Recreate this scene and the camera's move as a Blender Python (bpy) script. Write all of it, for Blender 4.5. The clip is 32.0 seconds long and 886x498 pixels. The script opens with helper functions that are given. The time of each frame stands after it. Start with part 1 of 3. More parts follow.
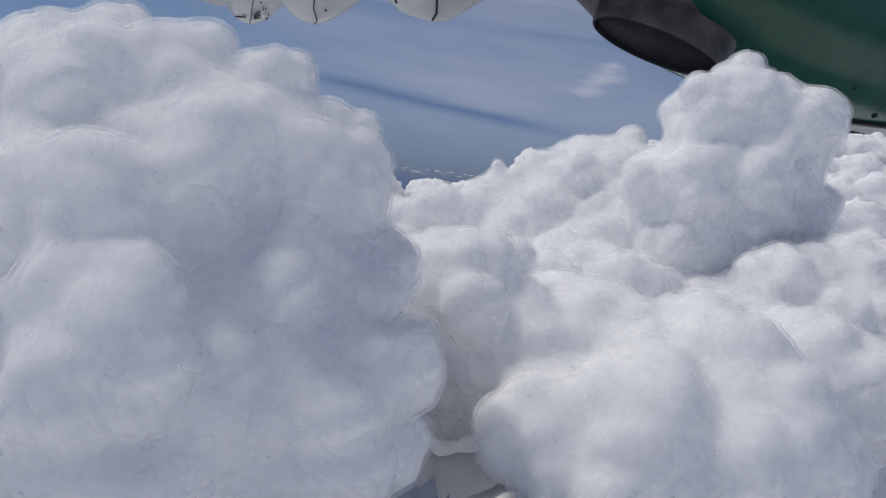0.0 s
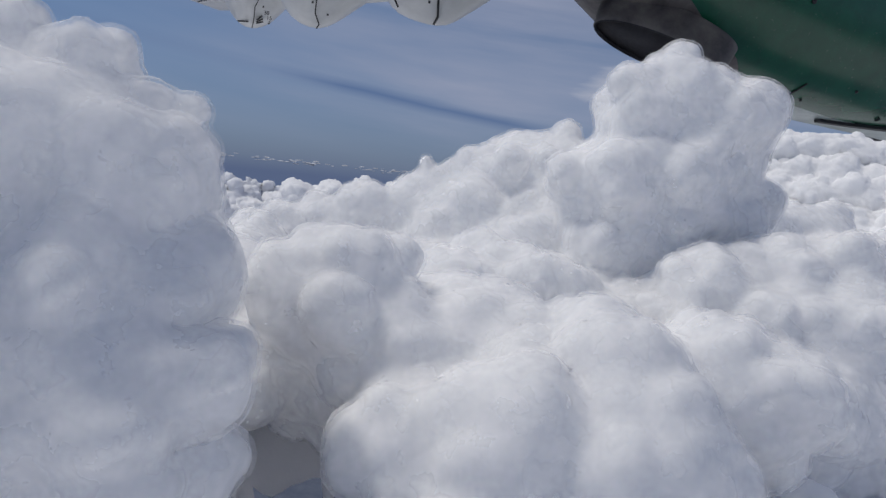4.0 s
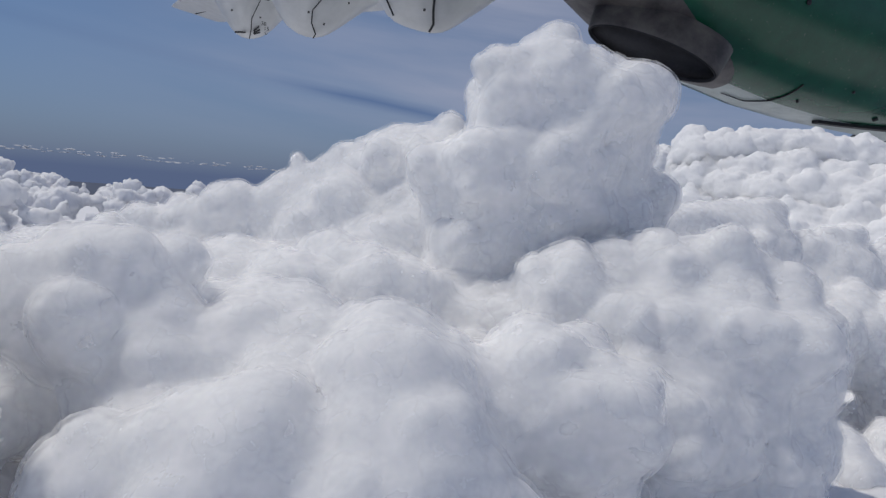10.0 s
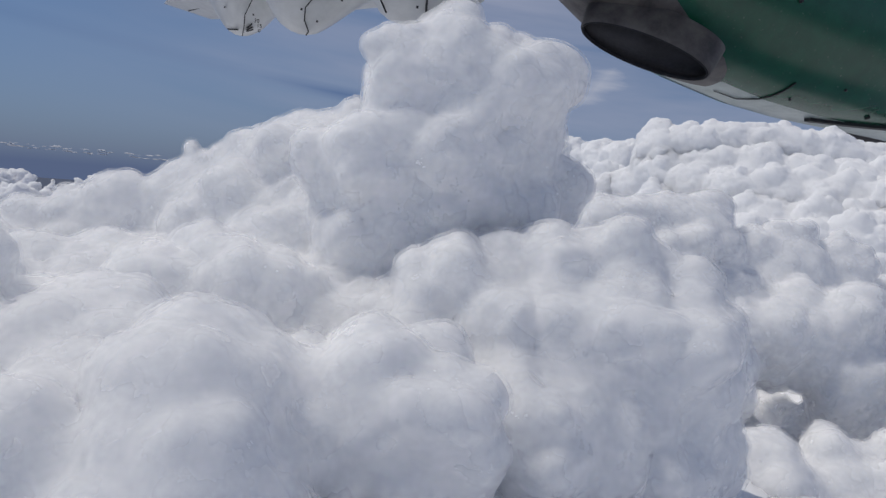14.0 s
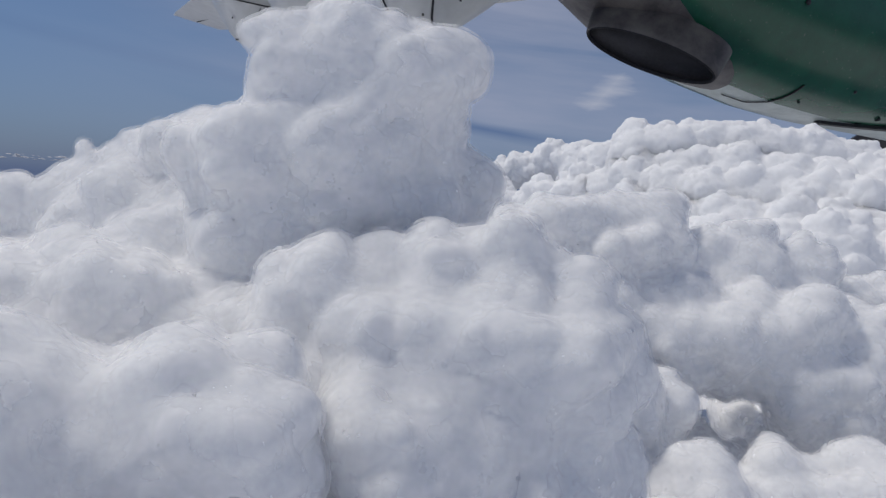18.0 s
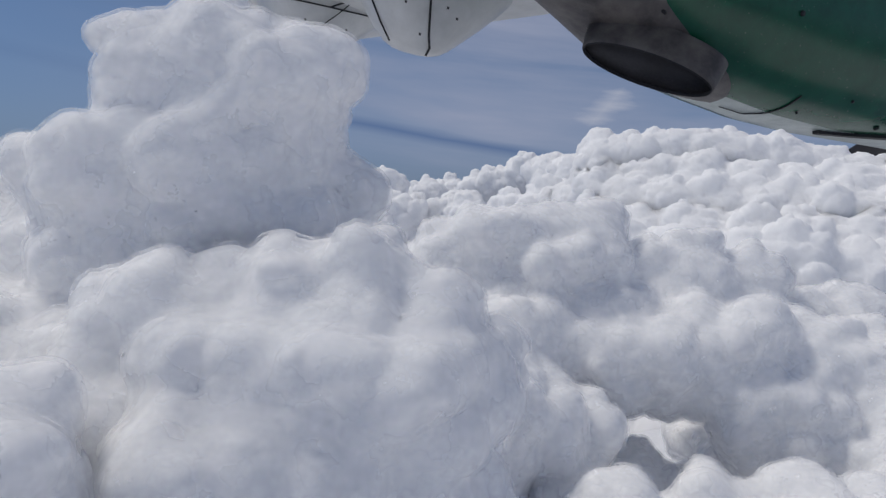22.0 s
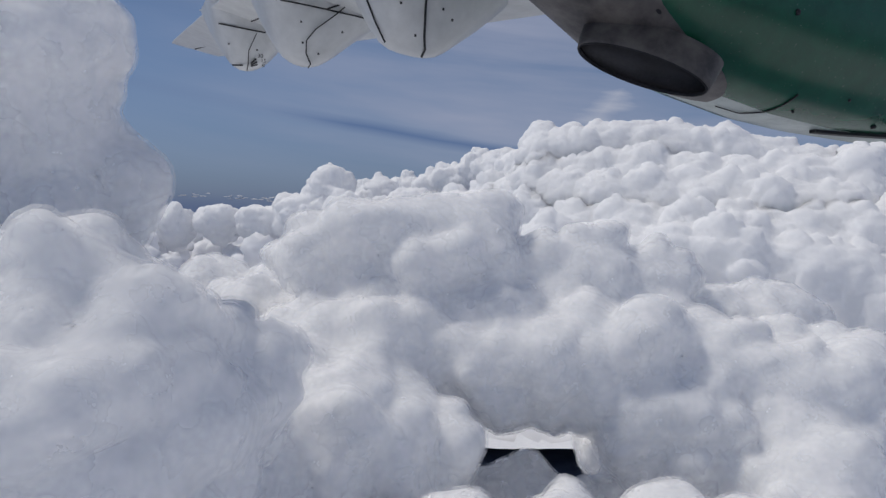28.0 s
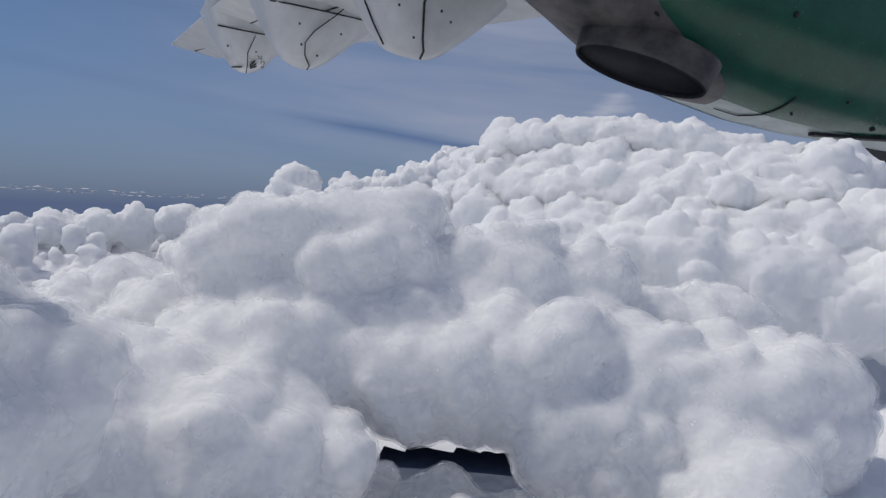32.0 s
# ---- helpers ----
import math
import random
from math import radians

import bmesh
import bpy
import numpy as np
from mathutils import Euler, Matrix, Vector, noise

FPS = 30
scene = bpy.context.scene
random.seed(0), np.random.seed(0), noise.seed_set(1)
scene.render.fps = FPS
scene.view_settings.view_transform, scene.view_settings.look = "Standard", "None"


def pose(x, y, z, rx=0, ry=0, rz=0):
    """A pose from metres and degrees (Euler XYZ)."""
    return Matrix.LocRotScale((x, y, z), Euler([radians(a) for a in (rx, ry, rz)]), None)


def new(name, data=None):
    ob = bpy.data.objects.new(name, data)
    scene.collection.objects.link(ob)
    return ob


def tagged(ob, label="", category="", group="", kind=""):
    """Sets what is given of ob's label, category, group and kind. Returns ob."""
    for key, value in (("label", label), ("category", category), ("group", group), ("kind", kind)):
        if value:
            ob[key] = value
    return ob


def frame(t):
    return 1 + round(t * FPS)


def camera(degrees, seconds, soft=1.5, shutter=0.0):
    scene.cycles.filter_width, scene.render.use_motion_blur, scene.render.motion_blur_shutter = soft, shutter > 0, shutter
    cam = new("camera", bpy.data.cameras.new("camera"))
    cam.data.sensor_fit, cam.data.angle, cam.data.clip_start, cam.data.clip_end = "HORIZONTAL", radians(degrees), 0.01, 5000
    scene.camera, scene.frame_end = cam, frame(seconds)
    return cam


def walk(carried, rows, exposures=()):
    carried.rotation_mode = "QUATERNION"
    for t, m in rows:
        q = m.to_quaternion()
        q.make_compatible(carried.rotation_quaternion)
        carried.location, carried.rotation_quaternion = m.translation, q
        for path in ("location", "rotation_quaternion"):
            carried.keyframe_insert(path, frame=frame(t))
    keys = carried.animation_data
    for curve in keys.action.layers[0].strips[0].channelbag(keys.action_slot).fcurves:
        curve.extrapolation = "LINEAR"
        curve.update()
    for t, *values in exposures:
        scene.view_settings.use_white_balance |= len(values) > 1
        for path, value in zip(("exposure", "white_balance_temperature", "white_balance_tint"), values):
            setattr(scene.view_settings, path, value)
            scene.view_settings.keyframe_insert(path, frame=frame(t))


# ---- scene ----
cam = camera(66.2, 32.0, soft=1.4)
# One cloud unit is a hundredth of the flight path. The aircraft flies along with the camera in the
# clip; in this standing scene it hangs further off and larger by the factor FAR, so that it keeps its place.
S, FAR = 0.25, 200.0
METRES, EYE, TILT, LEAN, TURN = 100 * S, 200.0, -6.5, -6.0, 0.0
ROWS = [
    (0.0, 0.0, 0.0, 0.0, 0.0, 0.0, -0.0),
    (0.5, 0.0131, 0.0064, -0.001, 0.08, -0.06, -0.02),
    (1.0, 0.027, 0.0129, -0.0012, 0.08, 0.03, -0.06),
    (1.5, 0.0394, 0.0189, -0.002, 0.13, 0.07, -0.02),
    (2.0, 0.0537, 0.0255, -0.0028, 0.14, 0.08, -0.08),
    (2.5, 0.066, 0.0317, -0.0034, 0.16, 0.02, -0.09),
    (3.0, 0.0801, 0.0385, -0.0042, 0.19, 0.06, -0.1),
    (3.5, 0.0931, 0.0437, -0.0042, 0.25, 0.19, -0.04),
    (5.5, 0.1484, 0.0639, -0.0051, 0.6, 0.69, 0.32),
    (6.0, 0.1612, 0.0708, -0.0059, 0.97, 0.84, 0.53),
    (6.5, 0.1748, 0.0762, -0.0063, 0.98, 0.88, 0.4),
    (7.0, 0.1881, 0.0828, -0.0068, 1.22, 0.64, 0.56),
    (7.5, 0.2007, 0.088, -0.0075, 0.63, 0.98, 0.59),
    (8.0, 0.2148, 0.095, -0.0079, 0.64, 0.82, 0.84),
    (8.5, 0.2273, 0.1, -0.0088, 0.7, 0.8, 0.9),
    (9.0, 0.2419, 0.107, -0.0093, 0.48, 0.98, 0.9),
    (9.5, 0.2543, 0.1129, -0.0102, 0.46, 1.07, 1.01),
    (10.0, 0.2693, 0.1194, -0.0104, 0.48, 0.93, 0.89),
    (10.5, 0.2822, 0.1252, -0.0117, 0.55, 0.92, 0.97),
    (11.0, 0.2964, 0.1319, -0.0119, 0.4, 1.08, 1.09),
    (11.5, 0.3098, 0.1386, -0.013, 0.36, 1.09, 1.05),
    (12.0, 0.3235, 0.1433, -0.014, 0.36, 0.98, 1.05),
    (12.5, 0.337, 0.1524, -0.0142, 0.34, 0.82, 0.92),
    (13.0, 0.3509, 0.1601, -0.0147, 0.16, 0.89, 0.91),
    (13.5, 0.3638, 0.1664, -0.0152, 0.09, 0.85, 0.95),
    (14.0, 0.3778, 0.1736, -0.0159, 0.08, 0.76, 0.92),
    (14.5, 0.391, 0.18, -0.0167, 0.18, 0.56, 0.83),
    (15.0, 0.4057, 0.1881, -0.0177, 0.24, 0.76, 0.92),
    (15.5, 0.4186, 0.1948, -0.0179, 0.21, 0.8, 0.99),
    (17.5, 0.4793, 0.2184, -0.0215, 0.81, 1.12, 0.98),
    (18.0, 0.493, 0.2256, -0.0223, 0.94, 1.36, 1.42),
    (18.5, 0.5077, 0.2324, -0.0235, 0.73, 2.27, 1.75),
    (19.0, 0.5221, 0.2388, -0.0239, 0.88, 2.29, 1.87),
    (19.5, 0.5354, 0.2451, -0.0243, 0.93, 2.65, 2.08),
    (20.0, 0.5507, 0.2515, -0.025, 1.0, 3.04, 2.58),
    (20.5, 0.5646, 0.2588, -0.026, 0.98, 3.02, 2.58),
    (21.0, 0.5803, 0.2662, -0.0264, 1.22, 2.76, 2.47),
    (21.5, 0.5937, 0.2732, -0.0271, 1.28, 2.69, 2.44),
    (22.0, 0.61, 0.2806, -0.0278, 1.28, 2.84, 2.52),
    (22.5, 0.6232, 0.2872, -0.0285, 1.32, 2.92, 2.61),
    (23.0, 0.6391, 0.2951, -0.0296, 1.42, 2.84, 2.65),
    (23.5, 0.6524, 0.3019, -0.0306, 1.48, 2.78, 2.63),
    (24.0, 0.667, 0.3097, -0.0313, 1.48, 2.77, 2.56),
    (24.5, 0.6818, 0.3172, -0.0324, 1.41, 2.82, 2.59),
    (25.0, 0.6972, 0.3264, -0.034, 1.49, 2.77, 2.76),
    (25.5, 0.7122, 0.3339, -0.0361, 1.6, 2.62, 2.73),
    (27.5, 0.7708, 0.363, -0.0359, 1.1, 3.14, 2.84),
    (28.0, 0.7857, 0.3731, -0.0384, 1.33, 2.99, 2.87),
    (28.5, 0.7995, 0.3804, -0.0397, 1.05, 3.21, 2.8),
    (29.0, 0.8144, 0.3897, -0.0411, 1.27, 3.29, 3.0),
    (29.5, 0.8279, 0.3966, -0.0417, 1.25, 3.3, 3.0),
    (30.0, 0.8414, 0.4048, -0.0423, 1.51, 3.06, 2.97),
    (30.5, 0.8557, 0.4133, -0.0429, 1.55, 3.01, 2.86),
    (31.0, 0.8692, 0.4218, -0.0434, 1.42, 3.06, 2.82),
    (31.5, 0.8828, 0.4304, -0.0442, 1.41, 3.1, 2.82),
    (32.0, 0.8954, 0.4379, -0.0446, 1.35, 3.18, 2.78),
]
walk(cam, [(t, pose(0, 0, EYE, TILT, LEAN, TURN) @ pose(METRES * x, METRES * y, METRES * z, 90 + pitch, roll, yaw)) for t, x, y, z, yaw, pitch, roll in ROWS])

# ---- world, sun ----
SUN = Vector((-0.5, 0.1, 0.84)).normalized()
EXPOSURE = -0.86
scene.view_settings.exposure = EXPOSURE
scene.cycles.transparent_max_bounces = 32
scene.cycles.diffuse_bounces = 8


def link(tree, a, b):
    tree.links.new(a, b)


def node(tree, kind, **values):
    n = tree.nodes.new(kind)
    for key, value in values.items():
        n.inputs[key].default_value = value
    return n


def maths(tree, op, a, b=None, c=None, clamp=False):
    n = tree.nodes.new("ShaderNodeMath")
    n.operation, n.use_clamp = op, clamp
    for i, v in enumerate((a, b, c)):
        if v is None:
            continue
        if isinstance(v, (int, float)):
            n.inputs[i].default_value = v
        else:
            link(tree, v, n.inputs[i])
    return n.outputs[0]


def ramp(tree, value, stops):
    n = tree.nodes.new("ShaderNodeValToRGB")
    while len(n.color_ramp.elements) < len(stops):
        n.color_ramp.elements.new(0.5)
    for e, (at, col) in zip(n.color_ramp.elements, stops):
        e.position, e.color = at, (*col, 1) if len(col) == 3 else col
    link(tree, value, n.inputs[0])
    return n.outputs[0]


def mix(tree, fac, a, b):
    n = tree.nodes.new("ShaderNodeMix")
    n.data_type = "RGBA"
    for sock, v in ((n.inputs[0], fac), (n.inputs[6], a), (n.inputs[7], b)):
        if isinstance(v, (int, float)):
            sock.default_value = v
        elif isinstance(v, tuple):
            sock.default_value = (*v, 1)
        else:
            link(tree, v, sock)
    return n.outputs[2]


def make_world():
    world = bpy.data.worlds.new("sky")
    scene.world = world
    world.use_nodes = True
    t = world.node_tree
    t.nodes.clear()
    out = t.nodes.new("ShaderNodeOutputWorld")
    back = node(t, "ShaderNodeBackground", Strength=0.135)
    sky = t.nodes.new("ShaderNodeTexSky")
    sky.sky_type, sky.sun_disc = "NISHITA", False
    sky.sun_elevation = math.asin(SUN.z)
    sky.sun_rotation = math.atan2(SUN.x, SUN.y)
    sky.altitude, sky.air_density, sky.dust_density, sky.ozone_density = 5000, 1.0, 0.4, 2.0
    coord = t.nodes.new("ShaderNodeTexCoord")
    xyz = t.nodes.new("ShaderNodeSeparateXYZ")
    link(t, coord.outputs["Generated"], xyz.inputs[0])
    x, y, z = xyz.outputs
    az = maths(t, "ARCTAN2", x, y)
    el = maths(t, "ARCSINE", z)
    # long cirrus streaks, slightly inclined to the horizon
    v = maths(t, "MULTIPLY_ADD", az, 0.07, el)
    comb = t.nodes.new("ShaderNodeCombineXYZ")
    link(t, maths(t, "MULTIPLY", az, 1.3), comb.inputs[0])
    link(t, maths(t, "MULTIPLY", v, 11.0), comb.inputs[1])
    n1 = node(t, "ShaderNodeTexNoise", Scale=1.0, Detail=5.0, Roughness=0.5, Distortion=0.4)
    link(t, comb.outputs[0], n1.inputs["Vector"])
    comb2 = t.nodes.new("ShaderNodeCombineXYZ")
    link(t, maths(t, "MULTIPLY", az, 5.0), comb2.inputs[0])
    link(t, maths(t, "MULTIPLY", v, 30.0), comb2.inputs[1])
    n2 = node(t, "ShaderNodeTexNoise", Scale=1.0, Detail=6.0, Roughness=0.55)
    link(t, comb2.outputs[0], n2.inputs["Vector"])
    veil = maths(t, "MULTIPLY_ADD", n2.outputs[0], 0.22, maths(t, "MULTIPLY", n1.outputs[0], 0.8))
    veil = ramp(t, veil, [(0.34, (0, 0, 0)), (0.64, (1, 1, 1))])
    low = maths(t, "MULTIPLY", el, 9.0, clamp=True)
    veil = maths(t, "MULTIPLY", veil, low)
    veil = maths(t, "MULTIPLY", veil, maths(t, "MULTIPLY", maths(t, "MULTIPLY_ADD", az, 1.7, 1.0, clamp=True), 0.92))
    # a clear blue lane between two sheets of cirrus
    lane = maths(t, "MULTIPLY_ADD", az, 0.11, el)
    lane = maths(t, "ABSOLUTE", maths(t, "SUBTRACT", maths(t, "MULTIPLY_ADD", n1.outputs[0], 0.03, lane), 0.107))
    lane = maths(t, "MULTIPLY", lane, 75.0, clamp=True)
    # the lane opens ahead of the wing and closes to a faint line on either side
    span = maths(t, "SUBTRACT", 1.0, maths(t, "MULTIPLY", maths(t, "ABSOLUTE", maths(t, "ADD", az, 0.04)), 4.2, clamp=True))
    span = maths(t, "MULTIPLY_ADD", maths(t, "MULTIPLY", span, 2.0, clamp=True), 0.8, 0.2)
    lane = maths(t, "SUBTRACT", 1.0, maths(t, "MULTIPLY", maths(t, "SUBTRACT", 1.0, lane), span))
    veil = maths(t, "MULTIPLY", veil, maths(t, "MULTIPLY_ADD", lane, 0.85, 0.15))
    # one small torn wisp
    wx = maths(t, "MULTIPLY", maths(t, "SUBTRACT", az, 0.205), 25.0)
    wy = maths(t, "MULTIPLY", maths(t, "SUBTRACT", el, 0.146), 40.0)
    wisp = maths(t, "ADD", maths(t, "ABSOLUTE", maths(t, "MULTIPLY_ADD", wy, -0.5, wx)), maths(t, "ABSOLUTE", wy))
    wisp = maths(t, "SUBTRACT", maths(t, "MULTIPLY_ADD", n2.outputs[0], 4.0, -0.9), wisp, clamp=True)
    haze = maths(t, "SUBTRACT", 1.0, maths(t, "MULTIPLY", el, 4.5, clamp=True), clamp=True)
    haze = maths(t, "MULTIPLY", haze, 0.92)
    col = mix(t, haze, sky.outputs[0], (1.4, 1.9, 3.2))
    below = maths(t, "MULTIPLY", el, -50.0, clamp=True)
    col = mix(t, below, col, (1.25, 1.7, 3.0))
    gap = maths(t, "MULTIPLY", maths(t, "SUBTRACT", 1.0, lane), 0.6)
    col = mix(t, gap, col, (0.8, 1.45, 3.4))
    col = mix(t, veil, col, (3.9, 4.35, 5.9))
    col = mix(t, maths(t, "MULTIPLY", wisp, 0.7), col, (5.6, 5.9, 7.0))
    link(t, col, back.inputs[0])
    link(t, back.outputs[0], out.inputs[0])


make_world()
sun = new("sun", bpy.data.lights.new("sun", "SUN"))
sun.data.energy, sun.data.angle, sun.data.color = 3.4, radians(1.0), (1.0, 0.95, 0.88)
sun.rotation_mode = "QUATERNION"
sun.rotation_quaternion = SUN.to_track_quat("Z", "Y")

# ---- materials ----


def material(name, rough=0.5, metal=0.0, spec=0.5):
    m = bpy.data.materials.new(name)
    m.use_nodes = True
    p = m.node_tree.nodes["Principled BSDF"]
    p.inputs["Roughness"].default_value = rough
    p.inputs["Metallic"].default_value = metal
    p.inputs["Specular IOR Level"].default_value = spec
    return m, m.node_tree, p


def cloud_material(name, pale, grey, size, reach=3.0, relief=0.22):
    """Water-droplet white with faint denser and thinner patches; size in metres."""
    m, t, p = material(name, rough=1.0, spec=0.0)
    geo = t.nodes.new("ShaderNodeNewGeometry")
    n = node(t, "ShaderNodeTexNoise", Scale=1.0 / size, Detail=5.0, Roughness=0.6)
    link(t, geo.outputs["Position"], n.inputs["Vector"])
    link(t, ramp(t, n.outputs[0], [(0.3, grey), (0.7, pale)]), p.inputs["Base Color"])
    fine = node(t, "ShaderNodeTexNoise", Scale=6.0 / size, Detail=6.0, Roughness=0.65)
    link(t, geo.outputs["Position"], fine.inputs["Vector"])
    b = node(t, "ShaderNodeBump", Strength=relief, Distance=0.06 * size)
    link(t, fine.outputs[0], b.inputs["Height"])
    link(t, b.outputs[0], p.inputs["Normal"])
    # light wanders through the droplets before it leaves again
    p.inputs["Subsurface Weight"].default_value = 1.0
    p.inputs["Subsurface Radius"].default_value = (1.0, 1.0, 1.0)
    p.inputs["Subsurface Scale"].default_value = reach * size
    return m


CLOUD = cloud_material("cloud_white", (0.96, 0.96, 0.96), (0.93, 0.93, 0.94), 6 * S, relief=0.1)


def mist_material(name, size, least, most, lo, hi):
    """Thin droplet mist in torn patches, lit through from either side; size in metres."""
    m = bpy.data.materials.new(name)
    m.use_nodes = True
    t = m.node_tree
    t.nodes.clear()
    out = t.nodes.new("ShaderNodeOutputMaterial")
    geo = t.nodes.new("ShaderNodeNewGeometry")
    n = node(t, "ShaderNodeTexNoise", Scale=1.0 / size, Detail=5.0, Roughness=0.5)
    link(t, geo.outputs["Position"], n.inputs["Vector"])
    dense = ramp(t, n.outputs[0], [(lo, (least,) * 3), (hi, (most,) * 3)])
    front = node(t, "ShaderNodeBsdfDiffuse", Color=(0.98, 0.98, 0.98, 1))
    back = node(t, "ShaderNodeBsdfTranslucent", Color=(0.98, 0.98, 0.98, 1))
    both = node(t, "ShaderNodeMixShader", Fac=0.5)
    link(t, front.outputs[0], both.inputs[1])
    link(t, back.outputs[0], both.inputs[2])
    clear = t.nodes.new("ShaderNodeBsdfTransparent")
    blend = t.nodes.new("ShaderNodeMixShader")
    link(t, dense, blend.inputs[0])
    link(t, clear.outputs[0], blend.inputs[1])
    link(t, both.outputs[0], blend.inputs[2])
    link(t, blend.outputs[0], out.inputs[0])
    return m


MIST = (mist_material("inner_mist", 3.2 * S, 0.25, 0.68, 0.3, 0.66), mist_material("outer_mist", 2.6 * S, 0.04, 0.42, 0.34, 0.68))
CLOUD_CRISP = cloud_material("sunlit_cloud", (0.96, 0.96, 0.96), (0.92, 0.92, 0.93), 3 * S, relief=0.2)
CLOUD_FAR = cloud_material("cloud_far_white", (0.88, 0.88, 0.9), (0.78, 0.79, 0.82), 14 * S, reach=0.4)

# ---- cloud shapes ----
TABLE = np.random.default_rng(5).random((32, 32, 32, 3))


def puffs(p, cell):
    """Rounded puffs with creases between them, about -0.6 to 0.4, cells of that size."""
    q = p / cell
    base = np.floor(q).astype(int)
    best = np.full(len(q), 9.0)
    for i in (-1, 0, 1):
        for j in (-1, 0, 1):
            for k in (-1, 0, 1):
                c = base + (i, j, k)
                m = c & 31
                d = c + TABLE[m[:, 0], m[:, 1], m[:, 2]] - q
                np.minimum(best, np.einsum("ij,ij->i", d, d), out=best)
    return np.sqrt(np.clip(1.0 - best, 0, 1)) - 0.6


def ico(level):
    bm = bmesh.new()
    bmesh.ops.create_icosphere(bm, subdivisions=level, radius=1.0)
    v = np.array([x.co[:] for x in bm.verts])
    f = np.array([[x.index for x in g.verts] for g in bm.faces])
    bm.free()
    return v, f


ICO = {n: ico(n) for n in (4,)}


def mesh_of(name, verts, faces, mat, smooth=True):
    me = bpy.data.meshes.new(name)
    faces = np.asarray(faces)
    n, k = faces.shape
    used = np.unique(faces)
    back = np.zeros(len(verts), np.int64)
    back[used] = np.arange(len(used))
    verts, faces = np.asarray(verts)[used], back[faces]
    me.vertices.add(len(verts))
    me.vertices.foreach_set("co", np.asarray(verts, dtype=np.float32).ravel())
    me.loops.add(n * k)
    me.loops.foreach_set("vertex_index", faces.astype(np.int32).ravel())
    me.polygons.add(n)
    me.polygons.foreach_set("loop_start", np.arange(0, n * k, k, dtype=np.int32))
    me.update(calc_edges=True)
    me.polygons.foreach_set("use_smooth", np.full(n, smooth))
    me.materials.append(mat)
    return me


LOBES = []
RNG = np.random.default_rng(11)


def skinned(verts, faces, voxel, rounds):
    """One closed skin round all the faces, eased: places, quads, normals."""
    ob = new("heap", mesh_of("heap", verts, faces, CLOUD))
    m = ob.modifiers.new("fuse", "REMESH")
    m.mode, m.voxel_size = "VOXEL", voxel
    m = ob.modifiers.new("ease", "SMOOTH")
    m.factor, m.iterations = 0.6, rounds
    deps = bpy.context.evaluated_depsgraph_get()
    me = ob.evaluated_get(deps).to_mesh()
    p = np.empty(len(me.vertices) * 3)
    me.vertices.foreach_get("co", p)
    q = np.empty(len(me.polygons) * 4, np.int32)
    me.polygons.foreach_get("vertices", q)
    nrm = np.empty(len(me.vertices) * 3)
    me.vertices.foreach_get("normal", nrm)
    bpy.data.objects.remove(ob)
    return p.reshape(-1, 3), q.reshape(-1, 4), nrm.reshape(-1, 3)


def fused(parts, voxel, rounds, swell=0.0):
    """The balls run together, their seams eased and narrow clefts filled."""
    v, f = ICO[4]
    vs = np.concatenate([v * (r + swell) + c for c, r in parts])
    fs = np.concatenate([f + k * len(v) for k in range(len(parts))])
    p, q, nrm = skinned(vs, fs, voxel, rounds)
    return p - nrm * swell * 0.85, q, nrm


def smooth_noise(p):
    """Value noise, -1 to 1, one feature a unit."""
    base = np.floor(p).astype(int)
    t = p - base
    t = t * t * t * (t * (t * 6 - 15) + 10)
    out = 0.0
    for i in (0, 1):
        for j in (0, 1):
            for k in (0, 1):
                m = (base + (i, j, k)) & 31
                w = (t[:, 0] if i else 1 - t[:, 0]) * (t[:, 1] if j else 1 - t[:, 1]) * (t[:, 2] if k else 1 - t[:, 2])
                out = out + w * TABLE[m[:, 0], m[:, 1], m[:, 2], 1]
    return out * 2 - 1


OCTAVES = ((1.0, 0.32), (0.52, 0.36), (0.27, 0.36))


HEADS = ((0.36, 0.42), (0.18, 0.42), (0.09, 0.4))


def billow(p, nrm, cell, depth, crisp=1.0, octaves=OCTAVES):
    """Rounded heads with soft folds between them, from large to small."""
    q = p
    for k, share in octaves:
        n = smooth_noise(q / (cell * k) + 11.3 * k)
        n = np.sqrt(n * n + 0.03)
        n = n * (2.0 - n) * 1.6 - 0.94
        q = q + nrm * (n * cell * k * share * depth)[:, None]
    return q


def knobs(p, nrm, cell, depth, crisp, octaves=HEADS):
    """Cauliflower heads upon heads, bolder on the upper side and in patches."""
    q = p
    lively = np.clip(0.45 + 0.55 * np.clip(nrm[:, 2] + 0.3, 0, 1) + 0.5 * smooth_noise(p / (cell * 1.2) + 5.1), 0.12, 1.3)
    for k, share in octaves:
        q = q + nrm * (puffs(q + 7.7 * k, cell * k) * cell * k * share * depth * crisp * lively)[:, None]
    return q


